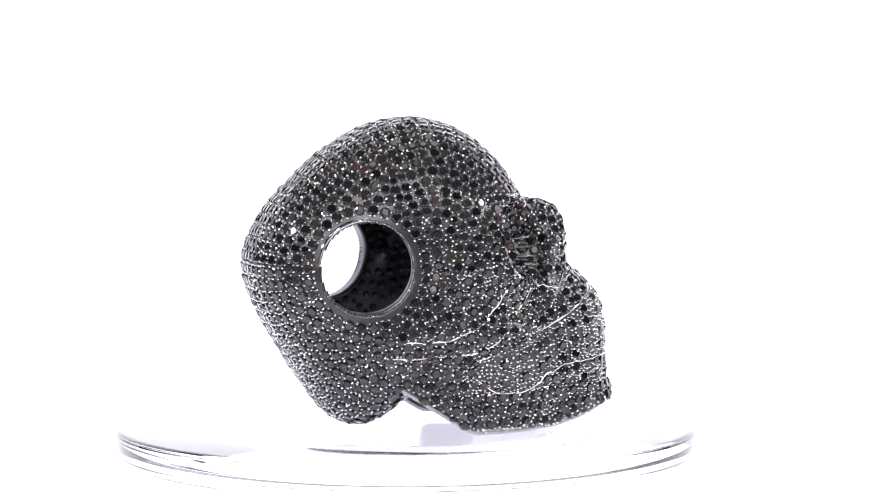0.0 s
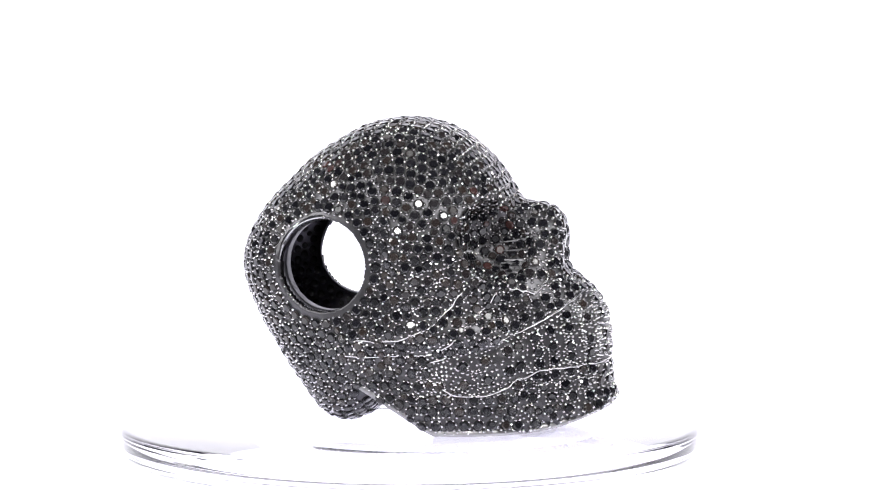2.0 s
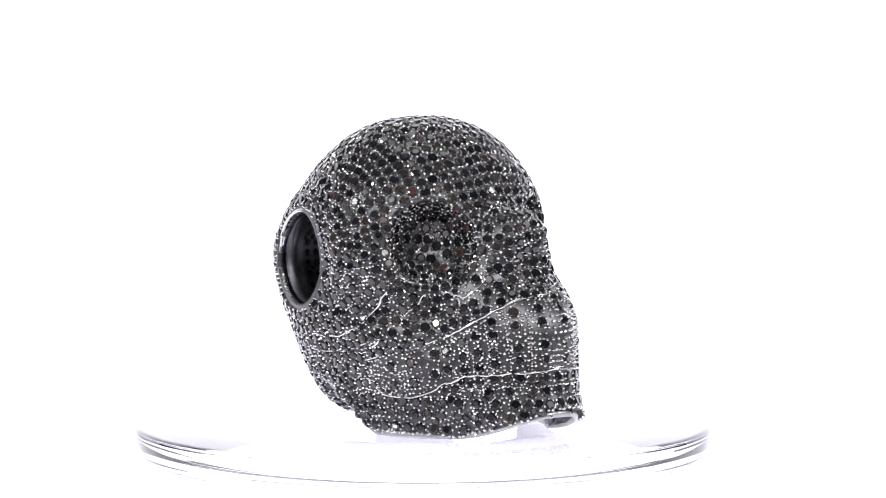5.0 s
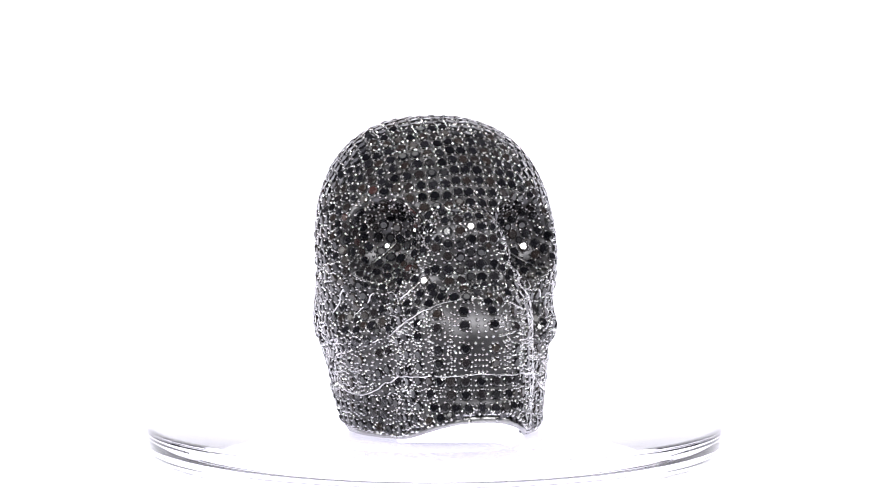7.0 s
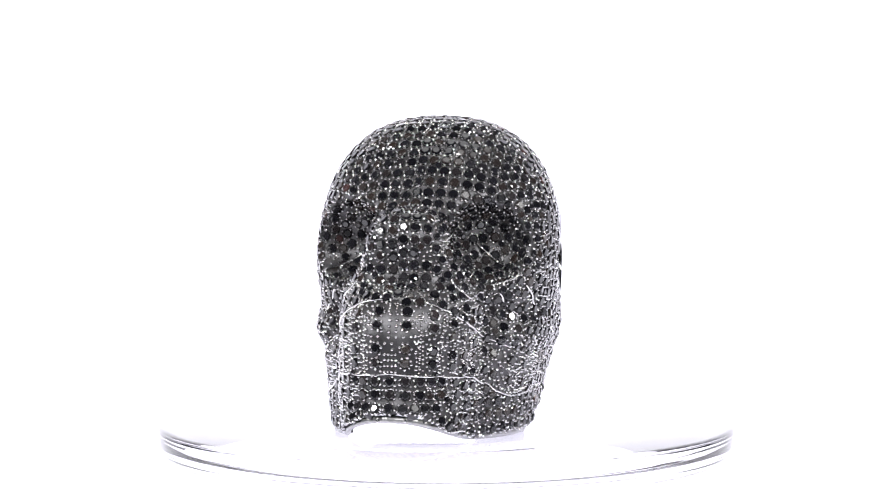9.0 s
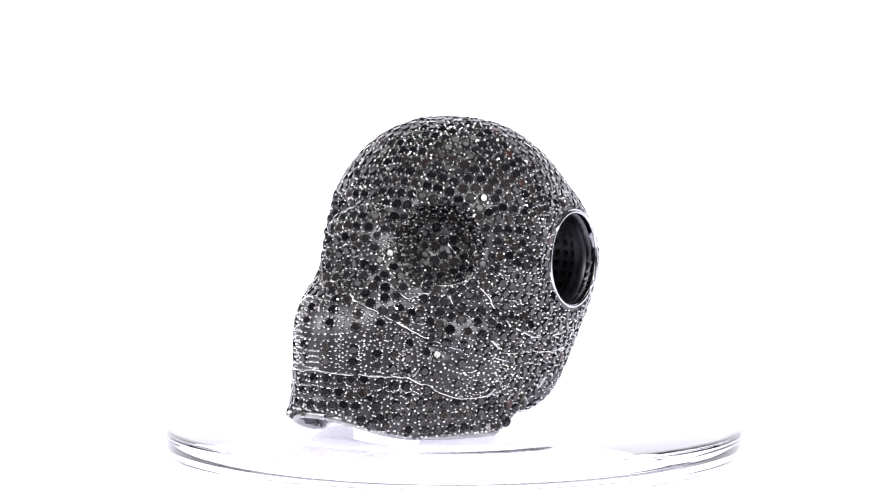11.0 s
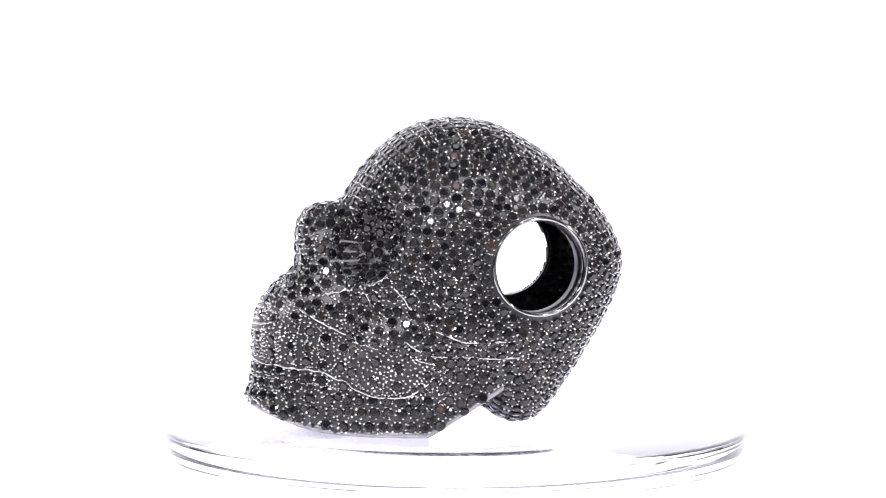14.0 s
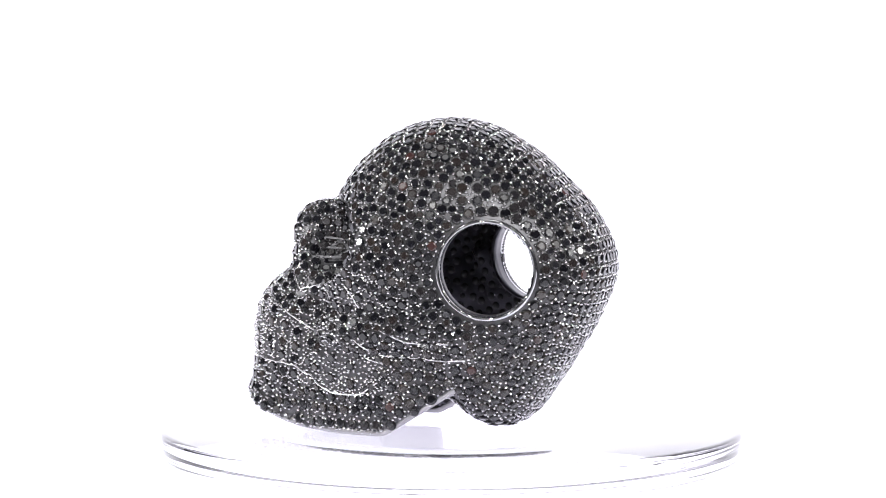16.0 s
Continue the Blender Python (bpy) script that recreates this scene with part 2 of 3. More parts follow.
def build_body(parent):
    idx = np.arange(NT * NL).reshape(NT, NL)
    keep = (hole_distance(SKIN) > HOLE_R) & ~underside(SKIN, NORMAL)
    faces = []
    for i in range(NT):
        j = (i + 1) % NT
        for k in range(NL - 1):
            f = (idx[i, k], idx[j, k], idx[j, k + 1], idx[i, k + 1])
            if keep[list(f)].all():
                faces.append(tuple(int(v) for v in f))
    # where a fold bridges open air, lay finer faces into the fold
    quads = np.array(faces)
    gap = np.abs(form(SKIN[quads].mean(1))) > 0.1
    faces = [f for f, g in zip(faces, gap) if not g]
    # where the skin folds over itself, finer patches drawn onto the form
    fold = 8
    u, v = np.meshgrid(np.linspace(0, 1, fold), np.linspace(0, 1, fold), indexing="ij")
    u, v = u.reshape(1, -1, 1), v.reshape(1, -1, 1)
    a, b, c, d = (SKIN[quads[gap][:, k]][:, None, :] for k in range(4))
    pts = ((a * (1 - u) + b * u) * (1 - v) + (d * (1 - u) + c * u) * v).reshape(-1, 3)
    for _ in range(12):
        pts = pts - gradient(pts) * np.clip(form(pts), -0.4, 0.4)[:, None]
    extra_verts = list(pts)
    extra_faces = [(base + i * fold + j, base + (i + 1) * fold + j, base + (i + 1) * fold + j + 1, base + i * fold + j + 1)
                   for base in range(0, len(pts), fold * fold) for i in range(fold - 1) for j in range(fold - 1)]
    FOLDS.extend(extra_verts)
    used = sorted({v for f in faces for v in f})
    remap = {v: n for n, v in enumerate(used)}
    verts = np.concatenate([SKIN[used], np.array(extra_verts).reshape(-1, 3)]) * MM
    faces = [tuple(remap[v] for v in f) for f in faces] + [tuple(len(used) + i for i in f) for f in extra_faces]
    ob = mesh_object("body", verts, faces, GUNMETAL, parent)
    solid = ob.modifiers.new("wall", "SOLIDIFY")
    me = ob.data
    bm = bmesh.new()
    bm.from_mesh(me)
    bmesh.ops.remove_doubles(bm, verts=bm.verts, dist=0.000005)
    out = gradient(np.array([f.calc_center_median() for f in bm.faces]) / MM)
    wrong = [f for f, g in zip(bm.faces, out) if f.normal.dot(Vector(g)) < 0]
    bmesh.ops.reverse_faces(bm, faces=wrong)
    bm.to_mesh(me)
    bm.free()
    ob.data.materials.append(INNER)
    solid.thickness, solid.offset, solid.material_offset = 0.0009, -1, 1
    return ob


# ---- raised lines of fine beads on the face ----
def drape(points, origin, step=0.36):
    """A line through rough places, laid on the skin as seen from origin, in even steps."""
    pts = np.array(points, float)
    fine = np.concatenate([pts[:1]] + [a + (b - a) * np.linspace(0, 1, 13)[1:, None] for a, b in zip(pts, pts[1:])])
    ways = fine - np.array(origin)
    on = skin(np.array(origin, float), ways / np.linalg.norm(ways, axis=1, keepdims=True), 30, 1.0, 220)
    arc = np.r_[0, np.cumsum(np.linalg.norm(np.diff(on, axis=0), axis=1))]
    at = np.linspace(0, arc[-1], max(2, int(arc[-1] / step)))
    return np.stack([np.interp(at, arc, on[:, c]) for c in range(3)], 1)


LIP = ((11, -2.2, 8.6), (10.6, -6.5, 9.9), (9.6, -10, 11.2), (8.8, -13, 12.1), (7, -16, 14.0), (4, -18, 15.8), (0, -19, 16.3))
CHIN = ((11, -2.4, 6.4), (10.8, -4.5, 4.8), (10, -8, 4.7), (9.2, -13, 6.0), (8, -16, 7.1), (5, -19, 7.8), (0, -21, 8.1))
MOUTH = (0, -4.0, 10.0)


def in_teeth(p):
    """True between the lip ridge and the lower gum ridge."""
    lip, chin = np.array(LIP)[::-1], np.array(CHIN)[::-1]
    top, low = np.interp(p[:, 1], lip[:, 1], lip[:, 2]), np.interp(p[:, 1], chin[:, 1], chin[:, 2])
    front = np.abs(p[:, 0]) < 8
    top = np.where(front, np.interp(np.abs(p[:, 0]), lip[:, 0], lip[:, 2]), top)
    low = np.where(front, np.interp(np.abs(p[:, 0]), chin[:, 0], chin[:, 2]), low)
    return (p[:, 1] < -2.6) & (p[:, 2] < top - 0.2) & (p[:, 2] > low + 0.2)


def face_lines():
    """Lines of fine beads, and the smooth ridges among them."""
    gum = ((9, -12.5, 4.6), (8, -16, 5.4), (5, -19, 6.2), (0, -21, 6.5))
    cheek = ((11, 7.5, 9.3), (12, 2, 9.2), (12, -2, 9.4), (11.5, -4, 10.7), (11, -5.7, 12.4), (10.3, -7.6, 14.6), (9.5, -9.0, 16.4))
    fold = ((11.8, 5.8, 11.0), (11.8, 1.2, 11.1), (12, -2.2, 12.4), (11.2, -4.2, 15.0), (10.6, -5.5, 16.8))
    beads, ridges = [], []
    for side in (-1, 1):
        m = np.array([side, 1, 1])
        a, b = drape(np.array(LIP) * m, MOUTH), drape(np.array(CHIN) * m, MOUTH)
        beads += [a, b, drape(np.array(gum) * m, MOUTH)]
        ridges += [a, b, drape(np.array(cheek) * m, (0, 0, 11)), drape(np.array(fold) * m, (0, 0, 11))]
        for k in range(9):
            u = 1 - (2.42 * k + 0.01) / 24.5
            beads.append(drape([a[int(u * (len(a) - 1))], b[int(u * (len(b) - 1))]], MOUTH))
        ring = []
        for k in range(25):
            t = 2 * math.pi * k / 24
            u, v = 4.75 * math.cos(t), 4.6 * math.sin(t)
            ring.append((side * (8.2 + 0.8 * u), -8.6 + 0.6 * u, 22.0 + v))
        beads.append(drape(ring, (side * 4.9, -4.2, 22.0)))
        ridges.append(drape(ring[14:22], (side * 4.9, -4.2, 22.0)))
    return beads, ridges


def tooth_stones():
    """Columns of stones, one to a tooth: four high in front, two at the sides."""
    out = []
    for side in (-1, 1):
        m = np.array([side, 1, 1])
        a, b = drape(np.array(LIP) * m, MOUTH), drape(np.array(CHIN) * m, MOUTH)
        for k in range(9):
            u = 1 - (2.42 * k + 1.21) / 24.5
            top, low = a[int(u * (len(a) - 1))], b[int(u * (len(b) - 1))]
            for f in ((0.17, 0.37, 0.66, 0.85) if k < 3 else (0.14, 0.42, 0.74) if k < 5 else (0.28, 0.68)):
                out.append(drape([low + (top - low) * f, low + (top - low) * (f + 0.01)], MOUTH)[0])
    return np.array(out)


BEAD_LINES, RIDGES = face_lines()
_lines = np.concatenate(BEAD_LINES + RIDGES)


def nearest(p, others):
    """How far each place is from the nearest of the others."""
    out = np.empty(len(p))
    square = (others ** 2).sum(1)
    for a in range(0, len(p), 4000):
        q = p[a:a + 4000]
        out[a:a + 4000] = ((q ** 2).sum(1) + (square - 2 * q @ others.T).min(1))
    return np.sqrt(np.clip(out, 0, None))


# ---- the stones ----
PITCH = 1.44


def stone_places():
    """Rows that run beside the middle plane, then the gaps between them."""
    grid = SKIN.reshape(NT, NL, 3)
    mid = NL // 2
    cand = []
    for side in (-1, 1):
        u = np.cross(HOLE_AXIS[side], [0, 0, 1.0])
        t = np.arange(30) * 2 * math.pi / 30
        ring = HOLE_AT[side] + 6.6 * (np.cos(t)[:, None] * u + np.sin(t)[:, None] * np.array([0, 0, 1.0]))
        for _ in range(6):
            ring = ring - HOLE_AXIS[side] * form(ring)[:, None]
        cand.append(ring)
        # rings in and round the eye socket
        for radius in (0.01, 1.4, 2.8, 4.0, 5.55):
            t = np.arange(49) * 2 * math.pi / 48
            loop = np.stack([side * (8.2 + 0.8 * radius * np.cos(t)), -8.6 + 0.6 * radius * np.cos(t), 22.0 + radius * np.sin(t)], 1)
            cand.append(drape(loop, (side * 4.9, -4.2, 22.0), 1.36)[:-1] if radius > 1 else drape(loop[:2], (side * 4.9, -4.2, 22.0))[:1])
        # level rows along the jaw and over the teeth
        for z in (1.3, 2.9, 4.3, 5.75, 7.3, 8.7):
            far = 6.0
            loop = [(side * 14 * math.cos(a), -3.0 - 20 * math.sin(a), z) for a in np.linspace(-0.45, math.pi / 2, 40)]
            row = drape(loop, (0, -3.0, z), PITCH)
            floor = jaw_floor(row[:, 1])
            cand.append(row[(row[:, 1] < far) & (row[:, 2] > floor + 0.85) & ~in_teeth(row)])
    for side in (-1, 1):
        line = grid[:, mid:, :] if side > 0 else grid[:, mid::-1, :]
        s = np.concatenate([np.zeros((NT, 1)), np.cumsum(np.linalg.norm(np.diff(line, axis=1), axis=2), axis=1)], 1)
        s += (np.abs(line[:, :1, 0]))
        turns = None
        for k in range(32):
            row = k + (0 if side > 0 else 1)
            want = min(row, 6) * PITCH * 0.97 + max(row - 6, 0) * PITCH * 0.87
            path = np.array([[np.interp(want, s[i], line[i, :, c]) for c in range(3)] for i in range(NT)])
            have = np.r_[want <= s[:, -1], want <= s[0, -1]]
            if have.sum() < 8:
                continue
            cl = np.vstack([path, path[:1]])
            if turns is None or k in (7, 11, 15, 19, 22, 25, 28):
                arc = np.r_[0, np.cumsum(np.linalg.norm(np.diff(cl, axis=0), axis=1))]
                n = max(3, int(arc[-1] / PITCH))
                turns = np.interp(np.arange(n) / n * arc[-1], arc, np.arange(NT + 1))
                between = np.interp((np.arange(n) + 0.5) / n * arc[-1], arc, np.arange(NT + 1))
            at = between if row > 6 and row % 2 else turns
            on = have[np.round(at).astype(int)]
            cand.append(np.stack([np.interp(at[on], np.arange(NT + 1), cl[:, c]) for c in range(3)], 1))
    rng = np.random.default_rng(4)
    extra = SKIN[rng.permutation(len(SKIN))[:22000]]
    if FOLDS:
        extra = np.concatenate([extra, np.array(FOLDS)])
    chosen, cells = [], {}

    def free(p, gap):
        c = tuple(np.floor(p / 1.5).astype(int))
        for a in (-1, 0, 1):
            for b in (-1, 0, 1):
                for d in (-1, 0, 1):
                    for q in cells.get((c[0] + a, c[1] + b, c[2] + d), ()):
                        if (p[0] - q[0]) ** 2 + (p[1] - q[1]) ** 2 + (p[2] - q[2]) ** 2 < gap * gap:
                            return False
        cells.setdefault(c, []).append(p)
        return True

    for pts, gap, size in ((tooth_stones(), 1.2, 1.0), (np.concatenate(cand), 1.19, 1.0), (extra, 1.17, 1.0), (extra, 1.04, 0.84), (extra, 0.93, 0.7)):
        for _ in range(3):
            pts = pts - gradient(pts) * form(pts)[:, None]
        nrm = gradient(pts)
        ok = (hole_distance(pts) > HOLE_R + 1.2) & ~underside(pts, nrm) & (form(pts + nrm * 0.5) > 0.02)
        ok &= nearest(pts, _lines) > 0.52 * size
        if len(pts) > 200:
            ok &= ~in_teeth(pts)
        ok &= ~((nrm[:, 1] > 0.45) & (pts[:, 1] < 7.5) & (pts[:, 2] < 8))
        ok &= ~((pts[:, 1] < 6) & (pts[:, 2] < jaw_floor(pts[:, 1]) + 0.7))
        for p, n in zip(pts[ok], nrm[ok]):
            if free(p, gap):
                chosen.append((p, n, size))
    return chosen


def frame_of(p, n, turn, size=1.0):
    z = Vector(n)
    x = z.orthogonal().normalized()
    y = z.cross(x)
    m = Matrix((x, y, z)).transposed().to_4x4() @ Matrix.Rotation(turn, 4, "Z") @ Matrix.Diagonal((size, size, size, 1))
    m.translation = Vector(p) * MM
    return m


def stone_shape():
    """A small round stone: table, eight crown facets, girdle and a short pavilion."""
    v, f = [], []
    for r, h, off in ((0.38, 0.17, 0.0), (0.555, 0.05, 0.5), (0.555, -0.03, 0.5), (0.2, -0.35, 0.5)):
        v += [(r * math.cos(2 * math.pi * (i + off) / 8) * MM, r * math.sin(2 * math.pi * (i + off) / 8) * MM, h * MM) for i in range(8)]
    f.append(tuple(range(8)))
    for i in range(8):
        j = (i + 1) % 8
        f += [(i, 8 + i, j), (j, 8 + i, 8 + j), (8 + i, 16 + i, 16 + j, 8 + j), (16 + i, 24 + i, 24 + j, 16 + j)]
    return v, f


def build_stones(parent, places):
    rng = random.Random(11)
    v, f = stone_shape()
    me = bpy.data.meshes.new("stone")
    me.from_pydata(v, [], f)
    me.materials.append(STONE)
    arr = np.array(v)
    verts, faces, single = [], [], 0
    for p, n, size in places:
        tilt = Vector(n) + Vector([rng.gauss(0, 0.085) for _ in range(3)])
        m = frame_of(p + n * 0.16, tilt.normalized(), rng.random() * 6.28, size * (0.95 + 0.1 * rng.random()))
        if p[1] < -9 and size == 1.0 and single < 300:
            ob = new("stone", me)
            ob.parent = parent
            ob.matrix_basis = m
            single += 1
        else:
            base = len(verts)
            verts += [tuple(m @ Vector(q)) for q in v]
            faces += [tuple(i + base for i in q) for q in f]
    tagged(mesh_object("stone_paving", verts, faces, STONE, parent, smooth=False), kind="stuff")


def bead_shape():
    v, f = [], []
    for r, h in ((1.0, 0.0), (0.92, 0.5), (0.55, 0.9)):
        v += [(r * math.cos(math.pi * i / 3), r * math.sin(math.pi * i / 3), h) for i in range(6)]
    v.append((0, 0, 1.05))
    for a in (0, 6):
        for i in range(6):
            f.append((a + i, a + (i + 1) % 6, a + 6 + (i + 1) % 6, a + 6 + i))
    f += [(12 + i, 12 + (i + 1) % 6, 18) for i in range(6)]
    return np.array(v), f


def build_prongs(parent, places):
    """Small claws between the stones: at the middles of near triples and along pairs."""
    rng = random.Random(5)
    pts = np.array([p for p, n, q in places])
    nrm = np.array([n for p, n, q in places])
    cells = {}
    for i, p in enumerate(pts):
        cells.setdefault(tuple(np.floor(p / 2.2).astype(int)), []).append(i)
    spots, taken = [], {}

    def put(q, gap):
        c = tuple(np.floor(q / 0.5).astype(int))
        for a in (-1, 0, 1):
            for b in (-1, 0, 1):
                for d in (-1, 0, 1):
                    for o in taken.get((c[0] + a, c[1] + b, c[2] + d), ()):
                        if ((q - o) ** 2).sum() < gap * gap:
                            return
        taken.setdefault(c, []).append(q)
        spots.append(q)

    size = [q for p, n, q in places]
    for i, p in enumerate(pts):
        c = tuple(np.floor(p / 2.2).astype(int))
        near = [j for a in (-1, 0, 1) for b in (-1, 0, 1) for d in (-1, 0, 1) for j in cells.get((c[0] + a, c[1] + b, c[2] + d), ()) if j != i]
        if not near:
            continue
        dist = np.linalg.norm(pts[near] - p, axis=1)
        near = np.array(near)[np.argsort(dist)][:7]
        near = [j for j in near if np.linalg.norm(pts[j] - p) < 2.3]
        n = nrm[i]
        x = np.cross(n, [0.3, 0.5, 0.8])
        x /= np.linalg.norm(x)
        y = np.cross(n, x)
        for k in range(16):
            a = k * math.pi / 8 + rng.random() * 0.2
            q = p + (0.555 * size[i] + 0.12) * (x * math.cos(a) + y * math.sin(a))
            if all(((q - pts[j]) ** 2).sum() > (0.555 * size[j] + 0.07) ** 2 for j in near):
                put(q, 0.5)
    # fine beads fill the teeth and what bare metal is left
    az, el = np.meshgrid(np.linspace(-1.9, 1.9, 170), np.linspace(-0.45, 0.6, 70))
    ways = np.stack([np.sin(az) * np.cos(el), -np.cos(az) * np.cos(el), np.sin(el)], -1).reshape(-1, 3)
    bare = np.concatenate([SKIN, skin(np.array(MOUTH), ways, 26, 1.0, 120), np.array(FOLDS).reshape(-1, 3)])
    bare = bare[np.random.default_rng(8).permutation(len(bare))]
    bare = bare[(nearest(bare, pts) > 0.66) & (nearest(bare, _lines) > 0.28) & (hole_distance(bare) > HOLE_R + 0.8)]
    bare = bare[~underside(bare, gradient(bare)) & (bare[:, 2] > jaw_floor(bare[:, 1]) + 0.35)]
    for q in bare:
        put(q, 0.42)
    count = len(spots)
    spots = np.array(spots + [p for line in BEAD_LINES for p in line])
    g = gradient(spots)
    spots = spots - g * form(spots)[:, None]
    ok = (hole_distance(spots) > HOLE_R + 0.75) & (np.abs(form(spots)) < 0.05)
    ok &= (spots[:, 1] < -2.5) | (spots[:, 1] > 7.0) | (spots[:, 2] > np.minimum((spots[:, 1] + 2.3) / 1.6, 5.6) + 0.5)
    ok &= (g[:, 2] > -0.85)
    bv, bf = bead_shape()
    verts, faces = [], []
    fine = np.arange(len(spots)) >= count
    for q, n, small in zip(spots[ok], g[ok], fine[ok]):
        r = 0.17 if small else 0.185 + 0.05 * rng.random()
        z = n + np.array([rng.gauss(0, 0.12) for _ in range(3)])
        z /= np.linalg.norm(z)
        x = np.cross(z, [0.31, 0.52, 0.79])
        x /= np.linalg.norm(x)
        y = np.cross(z, x)
        base = len(verts)
        loc = bv * (r, r, 0.3 + 0.08 * rng.random())
        verts += ((q - n * 0.05 + loc[:, :1] * x + loc[:, 1:2] * y + loc[:, 2:] * z) * MM).tolist()
        faces += [tuple(i + base for i in t) for t in bf]
    tagged(mesh_object("claw_setting", verts, faces, PRONG, parent), "tiny polished metal claws between the stones", kind="stuff")


def tube(points, radius, sides=8, closed=False, tall=0.0):
    pts = [Vector(p) for p in points]
    verts, faces = [], []
    up = Vector((0.2, 0.3, 0.9))
    n = len(pts)
    for i, p in enumerate(pts):
        a = pts[(i - 1) % n] if closed or i else p
        b = pts[(i + 1) % n] if closed or i < n - 1 else p
        d = (b - a).normalized()
        x = d.cross(up).normalized()
        y = d.cross(x)
        verts += [tuple((p + (x * math.cos(2 * math.pi * k / sides) + y * math.sin(2 * math.pi * k / sides) * (tall / radius if tall else 1.0)) * radius) * MM) for k in range(sides)]
    for i in range(n if closed else n - 1):
        for k in range(sides):
            j, l = (i + 1) % n, (k + 1) % sides
            faces.append((i * sides + k, j * sides + k, j * sides + l, i * sides + l))
    return verts, faces


def build_eyelets(parent):
    """A polished collar in each side hole; the sleeve behind has its dark reflection as colour."""
    collar = [(5.24, -0.3), (5.24, 0.2), (5.27, 0.36), (5.38, 0.46), (5.53, 0.46), (5.68, 0.36), (5.74, 0.2), (5.74, -0.6), (5.4, -0.6)]
    sleeve = [(5.2, -2.5), (5.22, -0.28), (5.42, -0.3), (5.42, -2.5)]
    for s in (-1, 1):
        q = Vector((0, 0, 1)).rotation_difference(Vector(HOLE_AXIS[s]))
        made = []
        for name, prof, mat in (("eyelet", collar, POLISHED), ("sleeve", sleeve, INNER)):
            v, f = lathe(prof, 96)
            v = [tuple(q @ Vector(p) + Vector(HOLE_AT[s]) * MM) for p in v]
            made.append(mesh_object(name, v, f, mat, made[0] if made else parent))
        tagged(made[0], "polished gunmetal collar round the side hole")
        tagged(made[1], "inner wall of the collar, its dark reflection put into the colour")


def build_inner(parent, places):
    """Round seats that open into the hollow behind each stone."""
    n_side = 10
    verts, faces = [], []
    for p, n, size in places:
        c = p - n * 0.93
        x = np.cross(n, [0.3, 0.5, 0.8])
        x /= np.linalg.norm(x)
        y = np.cross(n, x)
        base = len(verts)
        for r, h in ((0.46 * size, 0.0), (0.40 * size, 0.06)):
            for k in range(n_side):
                a = 2 * math.pi * k / n_side
                verts.append((c + r * (x * math.cos(a) + y * math.sin(a)) - n * h) * MM)
        faces += [(base + k, base + (k + 1) % n_side, base + n_side + (k + 1) % n_side, base + n_side + k) for k in range(n_side)]
        faces.append(tuple(base + n_side + k for k in range(n_side)))
    tagged(mesh_object("seat_perforation", verts, faces, SEAT_DARK, parent), "dark stone seats on the inner wall", kind="stuff")


def build_ridges(parent):
    """Smooth thin ridges over cheek and lip, and between the upper rows."""
    for line in RIDGES:
        g = gradient(line)
        on = line - g * form(line)[:, None] + g * 0.2
        on[1:-1] = (on[:-2] + on[1:-1] + on[2:]) / 3
        tagged(mesh_object("ridge", *tube(on, 0.13, 8), PRONG, parent), "smooth raised metal ridge between stone rows")


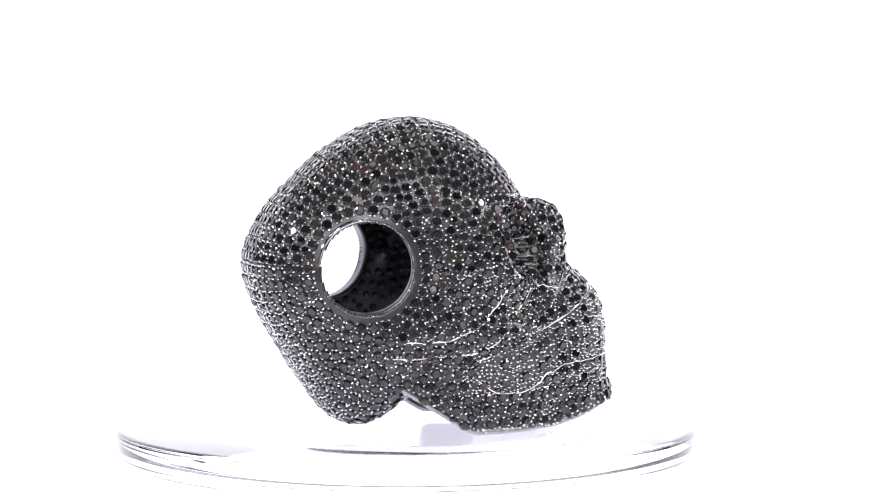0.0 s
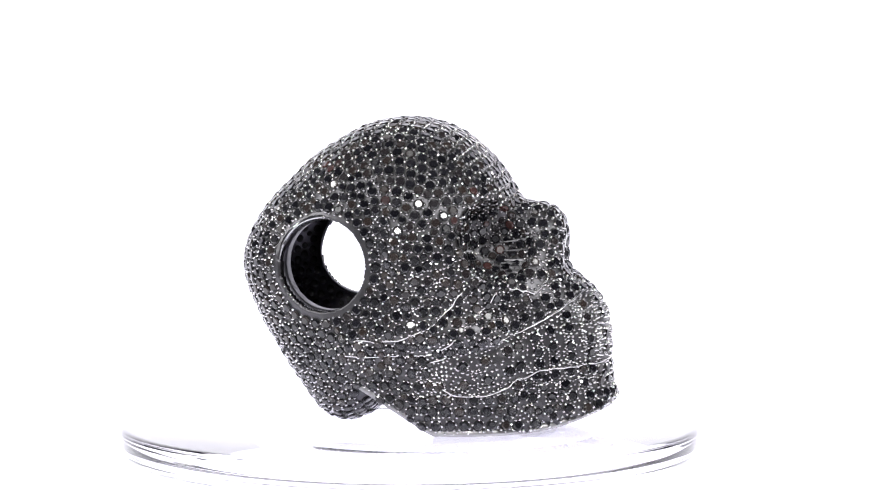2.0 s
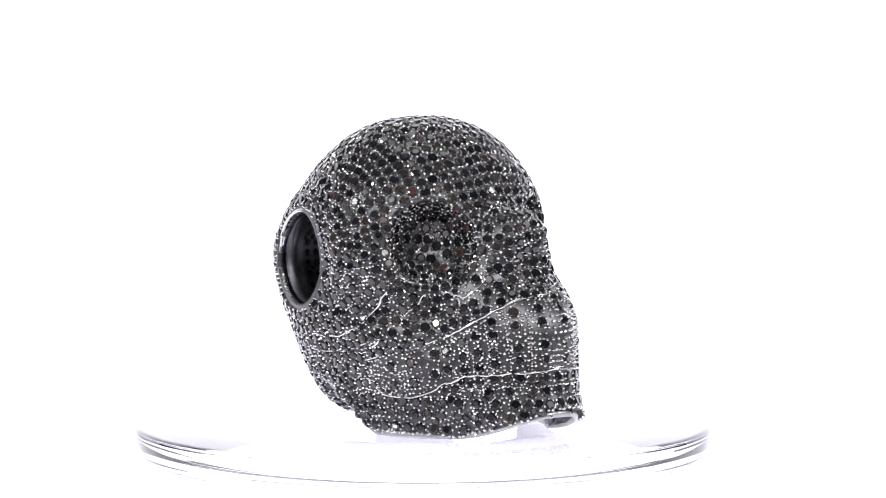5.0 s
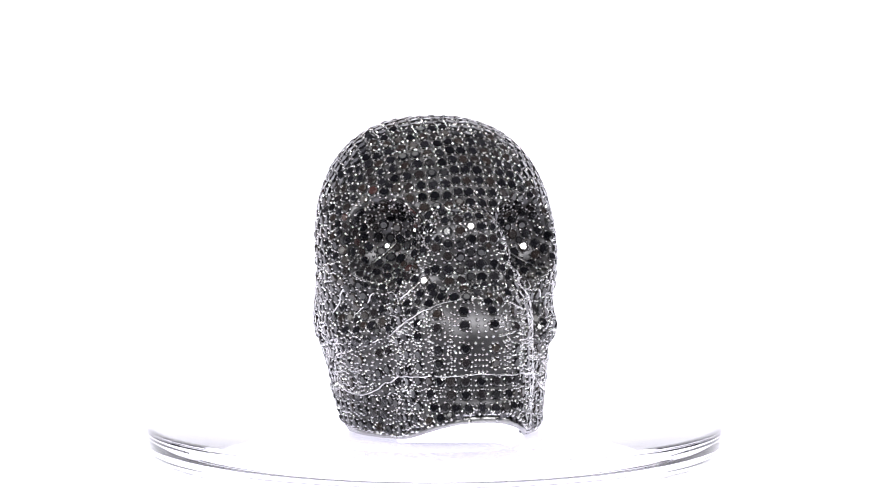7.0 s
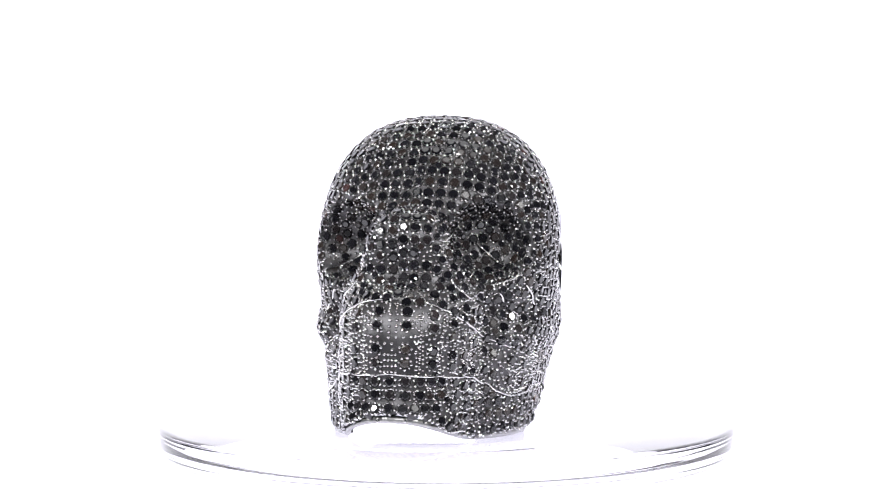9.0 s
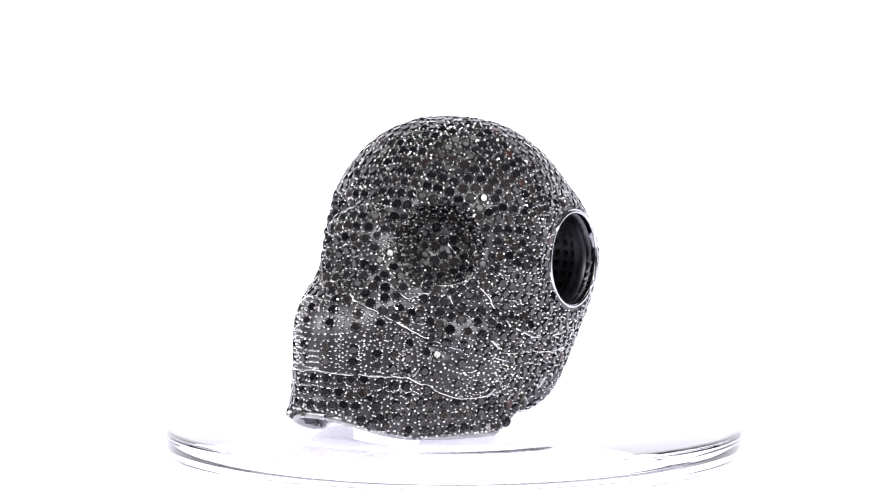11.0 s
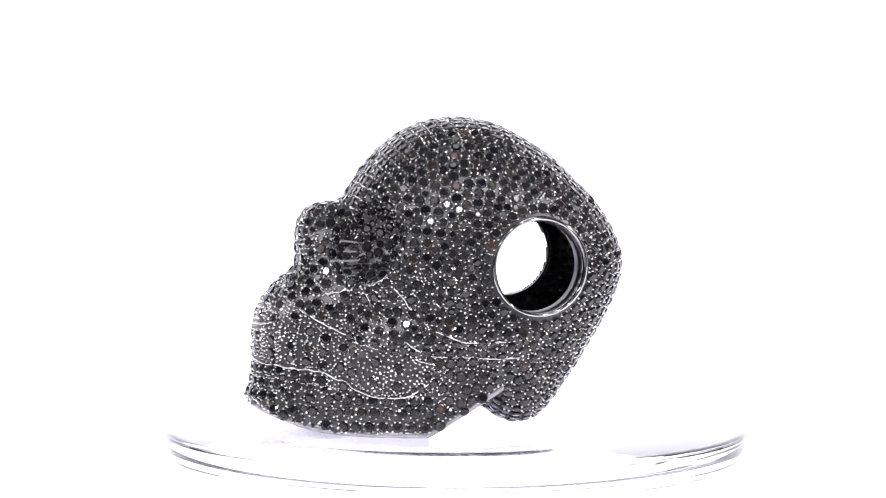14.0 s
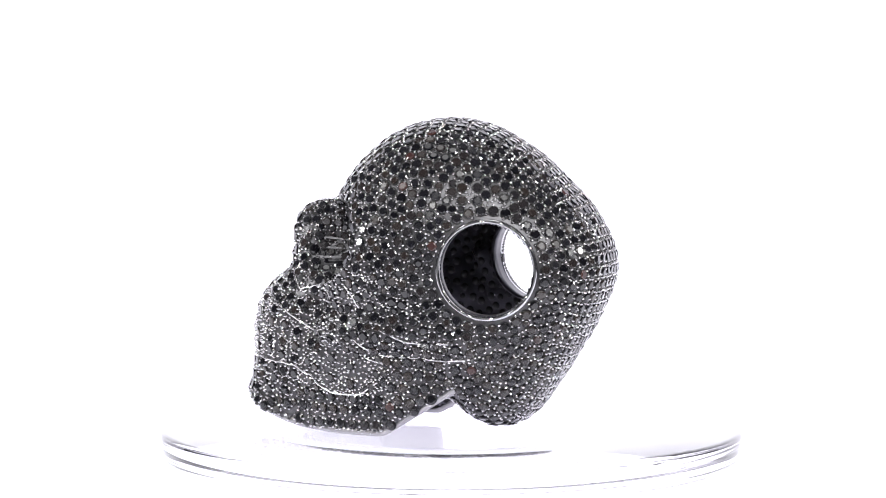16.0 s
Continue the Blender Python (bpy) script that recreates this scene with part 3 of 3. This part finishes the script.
def build_gap_shade(parent, places):
    """Raised near-black rings that paint the shaded gap round each stone."""
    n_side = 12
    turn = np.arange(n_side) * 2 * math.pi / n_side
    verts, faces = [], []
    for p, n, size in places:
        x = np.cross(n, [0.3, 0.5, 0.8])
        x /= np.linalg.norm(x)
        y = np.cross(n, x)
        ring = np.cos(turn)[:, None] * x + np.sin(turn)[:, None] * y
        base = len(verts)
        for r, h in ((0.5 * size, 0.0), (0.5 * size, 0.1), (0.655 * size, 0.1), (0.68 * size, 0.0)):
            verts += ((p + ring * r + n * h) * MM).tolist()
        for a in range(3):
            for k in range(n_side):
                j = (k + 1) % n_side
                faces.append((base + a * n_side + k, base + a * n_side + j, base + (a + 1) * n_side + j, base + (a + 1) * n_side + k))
    tagged(mesh_object("gap_shade_ring", verts, faces, SEAT_DARK, parent, smooth=False), "dark rings that paint the shaded gap round the stones", kind="stuff")


def build_jaw_rim(parent):
    """The bare edge under the jaw, round the chin from one ramus to the other."""
    side = []
    y = np.linspace(6.6, -3.0, 26)
    z = np.maximum((y + 2.3) / 1.6, 0.0) + 0.25
    way = skin(np.stack([0 * y, y, z + 0.25], 1), np.tile([1.0, 0, 0], (26, 1)), 20, 0.0, 200)
    side += list(zip(way[:, 0] - 0.18, y, z))
    a = np.linspace(0.03, math.pi / 2, 44)
    ways = np.stack([np.cos(a), -np.sin(a), 0 * a], 1)
    z = 0 * a + 1.0
    for _ in range(8):
        p = skin(np.stack([0 * a, 0 * a - 3.0, z + 0.9], 1), ways, 24, 0.0, 240)
        z = 0.5 * z + 0.5 * (jaw_floor(p[:, 1]) + 0.35)
    side += list(zip(p[:, 0] - 0.2 * np.cos(a), p[:, 1] + 0.2 * np.sin(a), z))
    pts = np.array(side + [(-x, y, z) for x, y, z in side[-2::-1]])
    for _ in range(4):
        pts[1:-1] = (pts[:-2] + 2 * pts[1:-1] + pts[2:]) / 4
    ob = mesh_object("jaw_edge", *tube(pts, 0.3, 10, False, 0.45), EDGE, parent)
    tagged(ob, "smooth bare metal edge under the jaw")


def build_skull():
    skull = new("skull_bead")
    tagged(skull, "hollow skull bead paved with small black stones, on a glass plate", "jewellery bead")
    build_body(skull)
    places = stone_places()
    build_eyelets(skull)
    build_jaw_rim(skull)
    build_ridges(skull)
    build_inner(skull, places)
    build_gap_shade(skull, places)
    build_prongs(skull, places)
    build_stones(skull, places)
    return skull


plate = build_plate()
skull = build_skull()


# ---- what turns ----
def motions():
    for thing, (ox, oy), oz in ((plate, (1.1, 2.75), -0.02), (skull, (0.7, 0.0), 0.0)):
        rows = []
        for t, a in TURN:
            c, s = math.cos(radians(a)), math.sin(radians(a))
            rows.append((t, pose((ox * c - oy * s) * MM, (ox * s + oy * c) * MM, oz * MM, 0, 0, a)))
        walk(thing, rows)


motions()
